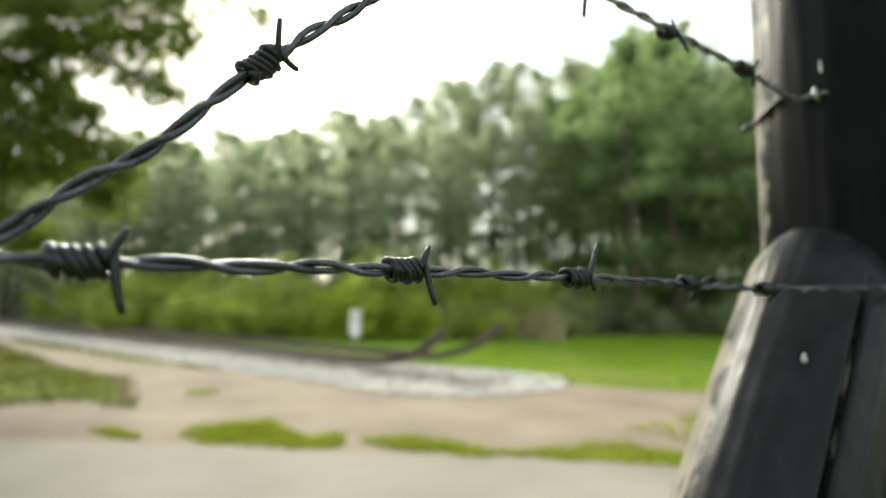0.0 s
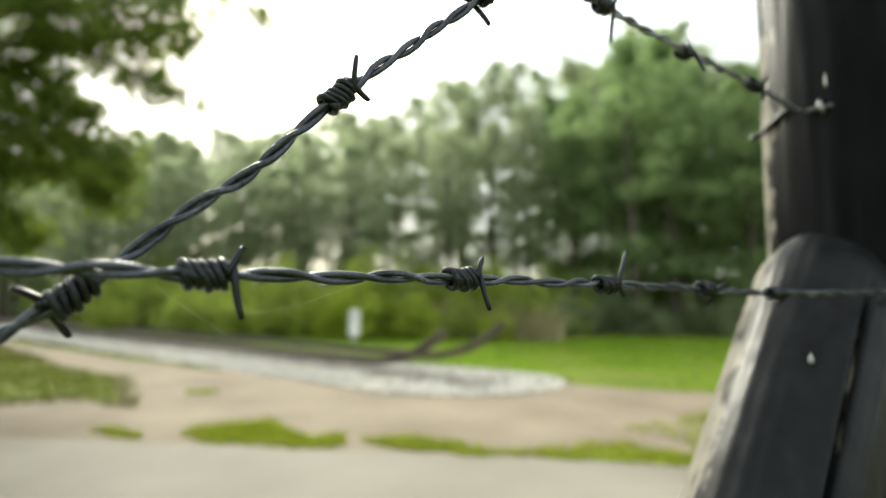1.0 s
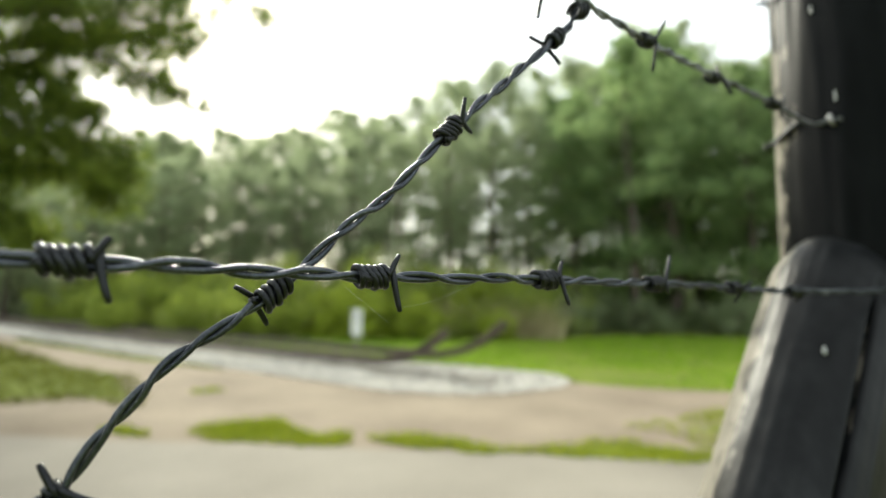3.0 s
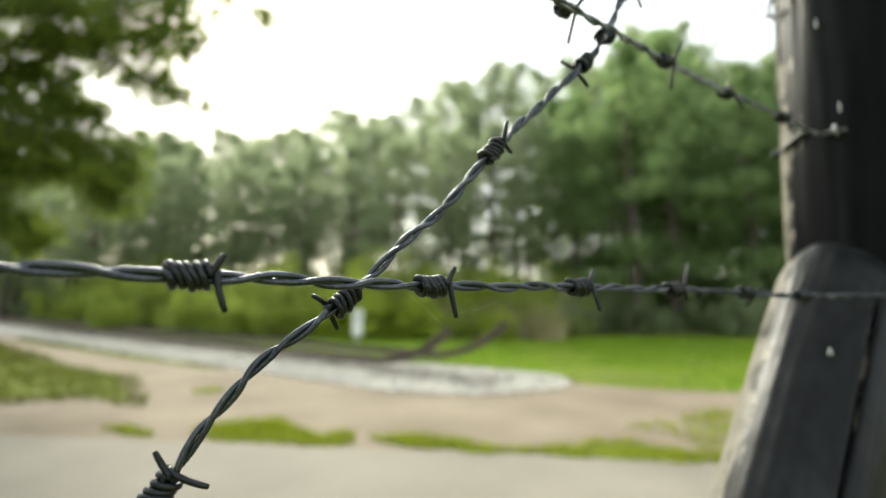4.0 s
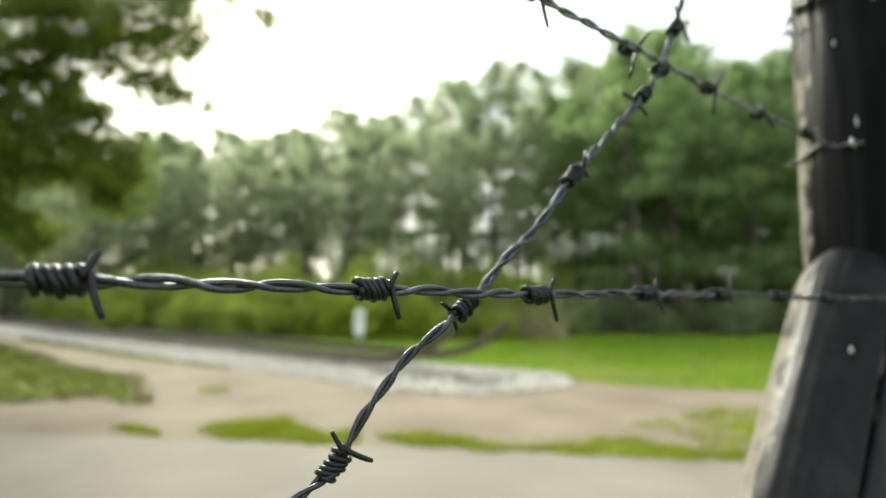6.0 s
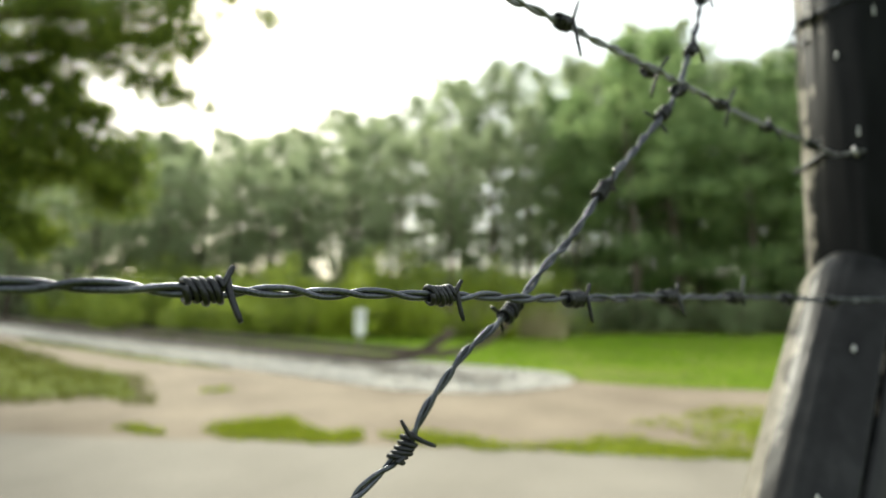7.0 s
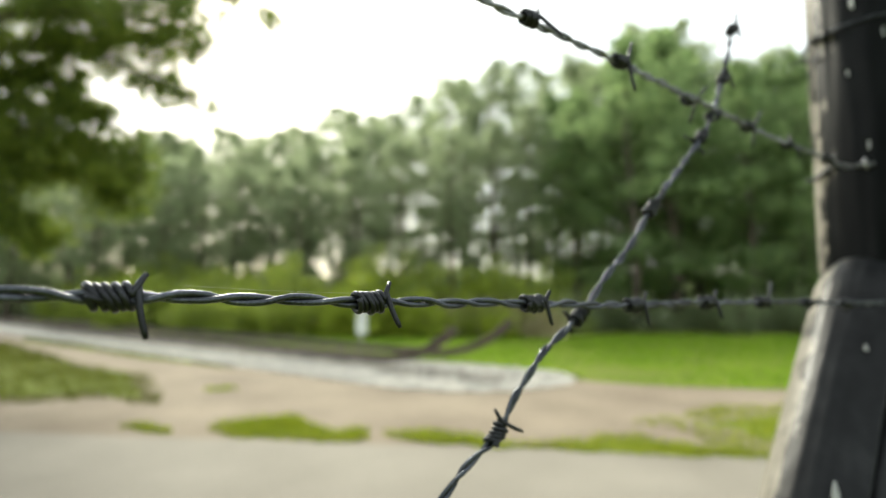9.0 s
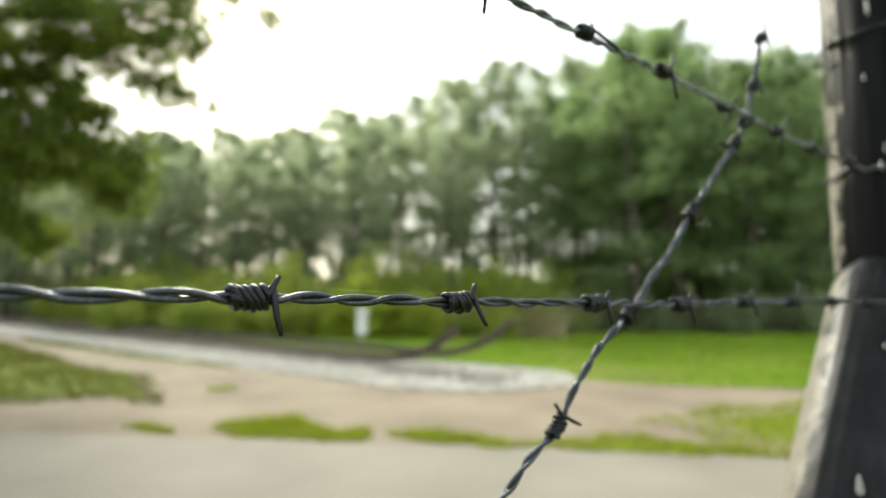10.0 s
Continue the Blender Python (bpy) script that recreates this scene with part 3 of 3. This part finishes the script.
def rail(n, s_bend, reach, radius, label):
    """A rail that runs level and is bent upward at its end."""
    line = [(-34.0, 0.12, 0.0)]
    for i in range(40):
        line.append((-34 + (34 + s_bend) * (i + 1) / 40, 0.12 + (0.004 * math.sin(i) if i < 38 else 0), 0.0))
    for i in range(1, 25):
        a = reach * i / 24
        line.append((s_bend + radius * math.sin(a), 0.12 + radius * (1 - math.cos(a)), a))
    verts, faces = [], []
    k = len(PROFILE)
    for s, z, a in line:
        for px, pz in PROFILE:
            x, y = track(s - math.sin(a) * pz, n + px)
            verts.append(spot(x, y, z + math.cos(a) * pz))
    for i in range(len(line) - 1):
        for j in range(k):
            a, b = i * k + j, i * k + (j + 1) % k
            faces.append((a, b, b + k, a + k))
    faces.append(tuple(range(k)))
    faces.append(tuple(reversed(range((len(line) - 1) * k, len(line) * k))))
    return tagged(mesh_object("rail", verts, faces, M_RAIL), label, "rail", "rails of the track")


rail(1.58, 0.75, 0.72, 2.55, "rusty steel rail with its end bent upward")
rail(3.02, 0.95, 0.76, 2.75, "rusty steel rail with its end bent upward")

# ---- grass patches ----
patches = []
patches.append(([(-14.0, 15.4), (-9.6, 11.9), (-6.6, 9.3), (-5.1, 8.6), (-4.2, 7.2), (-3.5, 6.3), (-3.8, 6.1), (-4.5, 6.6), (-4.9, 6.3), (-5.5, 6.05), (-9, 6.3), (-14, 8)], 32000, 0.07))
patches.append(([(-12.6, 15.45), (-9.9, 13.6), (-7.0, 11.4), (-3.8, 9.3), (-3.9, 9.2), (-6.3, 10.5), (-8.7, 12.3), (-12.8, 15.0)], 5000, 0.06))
patches.append(([(-2.5, 5.2), (-2.15, 5.5), (-1.6, 5.62), (-1.4, 5.05), (-1.0, 5.08), (-0.62, 4.85), (-1.0, 4.62), (-1.5, 4.7), (-2.25, 4.82)], 4500, 0.075))
patches.append(([(-3.35, 5.25), (-3.05, 5.22), (-2.65, 4.92), (-3.1, 4.9)], 600, 0.06))
patches.append(([(-0.65, 5.1), (0.12, 5.02), (0.3, 4.92), (0.42, 4.7), (0.84, 4.66), (0.84, 4.46), (0.36, 4.5), (0.16, 4.62), (-0.21, 4.66), (-0.65, 4.85)], 1900, 0.07))
patches.append(([(0.7, 4.66), (1.24, 4.8), (1.75, 5.0), (1.95, 4.88), (2.3, 4.6), (2.6, 4.48), (3.3, 4.25), (2.9, 4.2), (1.97, 4.3), (1.0, 4.4)], 3000, 0.07))
patches.append(([(1.9, 5.5), (2.6, 5.7), (3.4, 6.35), (4.1, 6.3), (4.65, 6.7), (5.3, 7.1), (9, 6.9), (9, 3.8), (3.1, 4.24), (2.5, 4.45), (2.36, 4.75), (2.55, 5.1), (2.1, 5.38)], 17000, 0.075))
patches.append(([(-3.6, 7.5), (-3.1, 7.45), (-3.1, 7.1), (-3.55, 7.1)], 300, 0.05))
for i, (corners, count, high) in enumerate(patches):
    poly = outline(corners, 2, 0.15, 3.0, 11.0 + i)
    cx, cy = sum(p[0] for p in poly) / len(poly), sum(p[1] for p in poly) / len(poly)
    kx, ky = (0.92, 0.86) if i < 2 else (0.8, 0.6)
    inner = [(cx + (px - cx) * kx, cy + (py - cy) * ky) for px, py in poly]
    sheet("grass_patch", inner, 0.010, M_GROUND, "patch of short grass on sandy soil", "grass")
    # the first two patches take the blades coloured for shade
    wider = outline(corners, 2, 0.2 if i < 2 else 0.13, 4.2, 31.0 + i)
    blades("grass", wider, count if i < 2 else int(count * 0.6), high, M_VERGE_SHADE if i < 2 else M_GRASS, ("olive grass blades with the tree's shade put into their colour" if i < 2 else "fresh green grass blades on the sandy verge"), 30 + i, 0.008)
lawn = outline([(2.1, 8.5), (2.9, 8.15), (4.1, 7.8), (5.3, 7.6), (14, 7.0), (26, 6.6), (26, 20), (12, 19.4), (5, 18.9), (-2, 16.2), (-6, 17.5), (-10, 19.6),
                track(-10, 2.3), track(-4, 2.3), track(0, 2.3), track(1.0, 3.0), track(2.6, 3.2), track(3.9, 3.2), track(4.5, 2.4)], 2, 0.08, 1.5, 2.0)
sheet("lawn", lawn, 0.002, M_GROUND, "bright green mown lawn before the wood", "lawn")
blades("grass", lawn, 80000, 0.07, M_LAWN, "bright green lawn grass", 50, 0.0, 0.012, 0.5)

# ---- sign ----
sign = tagged(new("information_sign"), "slim white upright sign panel on a grey post", "sign")
sign.matrix_basis = Matrix.Translation(spot(-2.36, 14.4, 0)) @ Matrix.Rotation(math.atan2(SIDE.y, SIDE.x), 4, 'Z')
bm = bmesh.new()
box(bm, 0.31, 0.05, 0.76, (0, 0, 0.66), 0.008)
panel = part("panel", bm, M_SIGN, sign)
bm = bmesh.new()
box(bm, 0.07, 0.07, 0.32, (0, 0, 0.13), 0.006)
part("sign_post", bm, M_SIGNPOST, sign)
for k in range(4):
    bm = bmesh.new()
    box(bm, 0.2 if k else 0.13, 0.004, 0.016, (0, -0.028, 0.92 - 0.06 * k))
    part("print_bar", bm, M_SIGNINK, panel)


# ---- plants ----
def leaf_cloud(name, clumps, per, size, mat, parent, seed, flat=0.6):
    """Many small leaves in uneven clumps: clumps are (centre, radius)."""
    r = np.random.RandomState(seed)
    total = len(clumps) * per
    cen = np.repeat(np.array([tuple(c) for c, _ in clumps]), per, 0)
    rad = np.repeat(np.array([q for _, q in clumps]), per)[:, None]
    off = r.normal(size=(total, 3))
    off /= np.linalg.norm(off, axis=1)[:, None] + 1e-9
    off *= (r.uniform(0.15, 1.0, (total, 1)) ** 0.6) * rad
    off[:, 2] *= flat
    p = cen + off
    a = r.normal(size=(total, 3))
    a /= np.linalg.norm(a, axis=1)[:, None]
    b = np.cross(a, r.normal(size=(total, 3)))
    b /= np.linalg.norm(b, axis=1)[:, None] + 1e-9
    s = size * r.uniform(0.6, 1.4, (total, 1))
    quad = np.stack([p - a * s, p + b * s * 0.5 - a * s * 0.1, p + a * s, p - b * s * 0.5 - a * s * 0.1], 1).reshape(-1, 3)
    idx = np.arange(total * 4).reshape(-1, 4)
    return mesh_object(name, quad.tolist(), idx.tolist(), mat, parent)


def make_tree(height, spread, mat, seed, bare=0.28, clumps=80, per=70, leaf=0.16, label="", shape=0.8):
    """A tree at the origin: tapered trunk with limbs, and a crown of many leaves with gaps."""
    r = random.Random(seed)
    tree = tagged(new("tree"), label, "tree", "trees of the wood")
    base = ([], [])
    lean = Vector((r.uniform(-0.03, 0.03), r.uniform(-0.03, 0.03), 0))
    pts = []
    for i in range(10):
        h = height * 0.93 * i / 9
        pts.append(Vector((lean.x * h + 0.12 * math.sin(h * 0.6 + seed), lean.y * h + 0.12 * math.cos(h * 0.5 + seed), h - 0.1)))
    rad = [0.013 * height * (1 - 0.9 * i / 9) + 0.012 for i in range(10)]
    rad[0] *= 1.4
    tube(pts, rad, 10, True, base)
    cl = []
    limbs = 26
    for i in range(limbs):
        f = bare + (1 - bare) * (i + 0.5) / limbs
        h = f * height * 0.95
        root = pts[min(9, int(f * 9))].lerp(pts[min(9, int(f * 9) + 1)], (f * 9) % 1)
        q = (f - bare) / (1 - bare)
        out = spread * (math.sin(math.pi * min(1, 0.18 + q * shape)) ** 0.8) * r.uniform(0.55, 1.15)
        a = i * 2.4 + r.uniform(-0.5, 0.5)
        end = root + Vector((math.cos(a) * out, math.sin(a) * out, out * r.uniform(0.15, 0.55)))
        mid = root.lerp(end, 0.5) + Vector((0, 0, 0.1 * out))
        tube([root, mid, end], [0.035 + 0.004 * out, 0.02, 0.008], 6, True, base)
        for k in range(max(1, clumps // limbs)):
            t = r.uniform(0.35, 1.1)
            c = root.lerp(end, t) + Vector((r.uniform(-.4, .4), r.uniform(-.4, .4), r.uniform(-.35, .35)))
            cl.append((c, r.uniform(0.6, 1.15)))
    for k in range(5):
        cl.append((pts[-1] + Vector((r.uniform(-.5, .5), r.uniform(-.5, .5), r.uniform(-0.4, 0.6))), r.uniform(0.35, 0.6)))
    mesh_object("trunk", base[0], base[1], M_BARK, tree, soft=True)
    leaf_cloud("crown", cl, per, leaf, mat, tree, seed)
    return tree


def top_of(u):
    """How steeply the wood's edge rises, seen from the camera's stand, at a side slope u."""
    xs = [-1.3, -0.95, -0.60, -0.50, -0.38, -0.30, -0.20, -0.10, -0.04, 0.05, 0.13, 0.25, 0.34, 0.40, 0.47, 0.55, 0.64, 0.74, 0.9, 1.3]
    ys = [0.22, 0.25, 0.30, 0.31, 0.315, 0.31, 0.375, 0.395, 0.41, 0.47, 0.48, 0.49, 0.52, 0.61, 0.61, 0.56, 0.51, 0.53, 0.5, 0.5]
    return float(np.interp(u, xs, ys)) + (0.065 if u < -0.15 else 0.04)


WOOD = "tall woodland tree at the wood's edge, haze mixed into its grey-green leaves"
FRESH = "tall broad tree with fresh green leaves before the wood"
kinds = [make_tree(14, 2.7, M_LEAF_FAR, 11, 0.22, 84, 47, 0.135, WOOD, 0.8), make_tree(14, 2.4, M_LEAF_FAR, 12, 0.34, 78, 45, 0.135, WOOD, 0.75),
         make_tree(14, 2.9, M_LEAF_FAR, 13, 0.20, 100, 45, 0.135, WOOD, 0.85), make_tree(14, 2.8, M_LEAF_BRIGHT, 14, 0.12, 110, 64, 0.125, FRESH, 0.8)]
rt = random.Random(21)
places = []
for a0, step, lo in ((24, 2.3, 0.80), (28.5, 2.2, 0.9), (33, 2.4, 0.97), (40, 3.0, 0.97)):
    r0 = -a0 * 1.25
    while r0 < a0 * 1.15:
        a = a0 + rt.uniform(-1.4, 1.4) + (3.0 if r0 < -4 else 0)
        u = r0 / a
        h = (1.35 + top_of(u) * a) * rt.uniform(lo - 0.07, lo + 0.03)
        if a0 > 27 and (-0.13 < u < -0.01 or 0.12 < u < 0.24) and rt.random() < 0.55:
            r0 += step
            continue
        fresh = a0 < 30 and 0.22 < u < 0.72
        k = 3 if fresh else rt.choice((0, 0, 1, 1, 2))
        places.append((k, r0, a, h))
        r0 += step * rt.uniform(0.7, 1.35)
# three tall broad trees before the wood's right part
places += [(3, 8.2, 21.0, 13.4), (3, 10.6, 22.5, 14.6), (3, 13.8, 22.0, 12.6), (3, 16.8, 23.0, 13.4)]
# unseen trees added behind the path to darken what post and wires reflect
for i in range(16):
    places.append((rt.choice((0, 1, 2)), -36 + 2.1 * i + rt.uniform(-.6, .6), -9.5 + rt.uniform(-1.5, 1.5), rt.uniform(11, 14)))
used = set()
for k, r0, a, h in places:
    ob = kinds[k]
    s = h / 14
    wide = max(0.8, min(1.15, s * rt.uniform(0.9, 1.1)))
    m = Matrix.Translation(spot(r0, a, 0)) @ Matrix.Rotation(rt.uniform(0, 6.28), 4, 'Z') @ Matrix.Diagonal((wide, wide, s, 1))
    if k in used:
        copy_thing(ob, m @ Matrix.Diagonal((1 / ob.scale.x, 1 / ob.scale.y, 1 / ob.scale.z, 1)))
    else:
        ob.matrix_basis = m
        used.add(k)


def make_shrub(radius, height, seed, label, mat):
    r = random.Random(seed)
    shrub = tagged(new("shrub"), label, "shrub", "shrubs behind the track")
    base = ([], [])
    cl = []
    for i in range(26):
        a = r.uniform(0, 6.28)
        q = radius * math.sqrt(r.random())
        h = height * (1 - 0.45 * (q / radius) ** 2) * r.uniform(0.35, 1.0)
        end = Vector((math.cos(a) * q, math.sin(a) * q, h))
        tube([(end.x * 0.15, end.y * 0.15, -0.05), (end.x * 0.6, end.y * 0.6, h * 0.6), end], [0.02, 0.013, 0.004], 5, True, base)
        cl.append((end, r.uniform(0.3, 0.5)))
        cl.append((Vector((end.x * 0.9, end.y * 0.9, h * r.uniform(0.15, 0.7))), r.uniform(0.3, 0.5)))
    mesh_object("woody_stem", base[0], base[1], M_BARK, shrub, soft=True)
    leaf_cloud("foliage", cl, 85, 0.06, mat, shrub, seed, 0.8)
    return shrub


BUSH = "dense yellow-green shrub on the bank behind the track"
shrubs = [make_shrub(1.5, 2.0, 41, BUSH, M_LEAF_BUSH), make_shrub(1.3, 1.7, 42, "young bright green shrub on the bank behind the track", M_LEAF_SPRIG), make_shrub(1.7, 2.3, 43, BUSH, M_LEAF_BUSH),
          make_shrub(1.4, 1.9, 44, "dark green undergrowth shrub beneath the trees", M_LEAF_FAR)]
bush_places = []
for i in range(15):
    t = i / 14
    bush_places.append((rt.choice((0, 1, 2)), -19 + 21.0 * t + rt.uniform(-.4, .4), (25.5 - 15.4 * t if t < 0.5 else 18.2 - 1.0 * t) + rt.uniform(-.4, .4), (1.1 if t < 0.9 else 0.85) * rt.uniform(0.55, 1.2)))
    bush_places.append((rt.choice((0, 1, 2)), -18 + 21.5 * t + rt.uniform(-.5, .5), (28 - 15.4 * t if t < 0.5 else 20.7 - 1.0 * t) + rt.uniform(-.5, .5), 1.25 * rt.uniform(0.8, 1.25)))
for i in range(14):
    bush_places.append((3, 3.5 + 1.7 * i, 21.0 + rt.uniform(-0.8, 1.2) + 0.05 * i, rt.uniform(0.7, 1.25)))
for i in range(16):
    bush_places.append((3, -30 + 2.2 * i, 34 - 0.45 * i + rt.uniform(-1, 1), rt.uniform(1.3, 1.9)))
for i in range(30):
    bush_places.append((3, -36 + 2.4 * i, 38 - 0.15 * i + rt.uniform(-1.5, 1.5), rt.uniform(1.6, 2.7)))
for i in range(14):
    bush_places.append((3, -52 + 7.0 * i, 52 - 0.2 * i + rt.uniform(-2, 2), rt.uniform(2.0, 3.0)))
used = set()
for k, r0, a, s in bush_places:
    m = Matrix.Translation(spot(r0, a, 0)) @ Matrix.Rotation(rt.uniform(0, 6.28), 4, 'Z') @ Matrix.Diagonal((s, s, s, 1))
    if k in used:
        q = 1 / shrubs[k].scale.x
        copy_thing(shrubs[k], m @ Matrix.Diagonal((q, q, q, 1)))
    else:
        shrubs[k].matrix_basis = m
        used.add(k)
dry = outline([(-4, 19.0), (1.0, 18.3), (3.6, 16.8), (4.6, 17.4), (3.4, 19.2), (0, 20.4), (-4, 20.6)], 2, 0.2, 1.0, 7.0)
blades("dry_grass", dry, 2600, 1.3, M_DRY, "tall dry yellow grass at the end of the shrubs", 60, 0.0, 0.016, 0.9)



# ---- overhanging tree beside the path ----
near = tagged(new("tree"), "large dark leafy tree overhanging the path from beside it", "tree")
near.location = spot(-11.6, 9.6, 0)
rn = random.Random(77)
base = ([], [])
O = Vector((0, 0, 0))
tube([(0, 0, -0.1), (0.1, 0, 2.2), (0.0, 0.2, 4.6), (0.3, 0.3, 7.4), (0.2, 0.1, 10.5)], [0.42, 0.3, 0.25, 0.17, 0.05], 14, True, base)
clumps = []


def bough(h0, ends, thick, n, spread, drop):
    """A limb from the trunk at height h0 through places (side, ahead, height), with twigs and leaves."""
    pts = [Vector((0, 0, h0))] + [spot(*e) - near.location for e in ends]
    line = spline(pts, 0.35)
    k = len(line)
    tube(line, [thick * (1 - 0.88 * i / (k - 1)) for i in range(k)], 8, True, base)
    for _ in range(n):
        t = rn.uniform(0.22, 1.0)
        p = line[min(k - 1, int(t * (k - 1)))]
        w = spread * (1.05 - 0.55 * t)
        e = p + Vector((rn.uniform(-w, w), rn.uniform(-w, w), rn.uniform(-w * drop, w * 0.7)))
        tube([p, p.lerp(e, 0.5) + Vector((0, 0, 0.08)), e], [0.016, 0.009, 0.003], 5, True, base)
        clumps.append((e, rn.uniform(0.2, 0.42)))
        clumps.append((p.lerp(e, 0.6), rn.uniform(0.2, 0.4)))
        clumps.append((p + Vector((rn.uniform(-w, w), rn.uniform(-w, w), rn.uniform(-w * drop, w * 0.6))), rn.uniform(0.2, 0.45)))


bough(4.8, [(-9.2, 9.8, 6.4), (-7.0, 10.0, 6.3), (-4.85, 10.0, 5.15)], 0.13, 55, 1.1, 0.6)
bough(5.6, [(-9.5, 9.2, 6.6), (-7.4, 9.4, 7.0), (-5.3, 9.6, 6.8), (-4.7, 9.7, 6.2)], 0.12, 70, 1.2, 0.8)
bough(5.2, [(-9.8, 10.6, 6.2), (-8.2, 10.8, 7.0), (-5.5, 10.8, 7.6)], 0.11, 60, 1.1, 0.8)
bough(6.0, [(-9.4, 10.0, 7.4), (-7.6, 10.0, 7.9), (-5.1, 10.0, 7.6)], 0.10, 55, 1.0, 0.9)
bough(4.3, [(-9.4, 10.2, 5.3), (-7.8, 10.2, 5.3), (-7.0, 10.2, 4.9), (-6.3, 10.2, 4.4)], 0.11, 60, 0.8, 0.9)
bough(4.0, [(-9.2, 10.0, 4.7), (-7.6, 10.0, 4.5), (-6.2, 10.0, 3.7)], 0.11, 80, 0.9, 0.9)
bough(3.6, [(-9.4, 10.2, 4.2), (-7.8, 10.4, 3.9), (-6.6, 10.4, 3.2)], 0.11, 75, 0.85, 0.9)
bough(2.9, [(-9.6, 9.8, 3.3), (-8.6, 10.0, 2.9), (-7.8, 10.0, 2.2)], 0.09, 55, 0.75, 1.0)
bough(6.4, [(-9.6, 10.2, 8.6), (-6.6, 10.2, 8.9), (-4.2, 10.2, 7.6), (-3.75, 10.2, 6.9)], 0.10, 34, 0.9, 0.5)
bough(5.0, [(-9.4, 10.3, 5.9), (-8.0, 10.4, 5.9)], 0.09, 22, 0.7, 0.6)
bough(7.0, [(-11, 8.0, 9.0), (-10, 6.0, 9.4)], 0.1, 40, 1.3, 0.8)
mesh_object("trunk", base[0], base[1], M_BARK, near, soft=True)
leaf_cloud("crown", clumps, 29, 0.06, M_LEAF_NEAR, near, 5, 0.75)
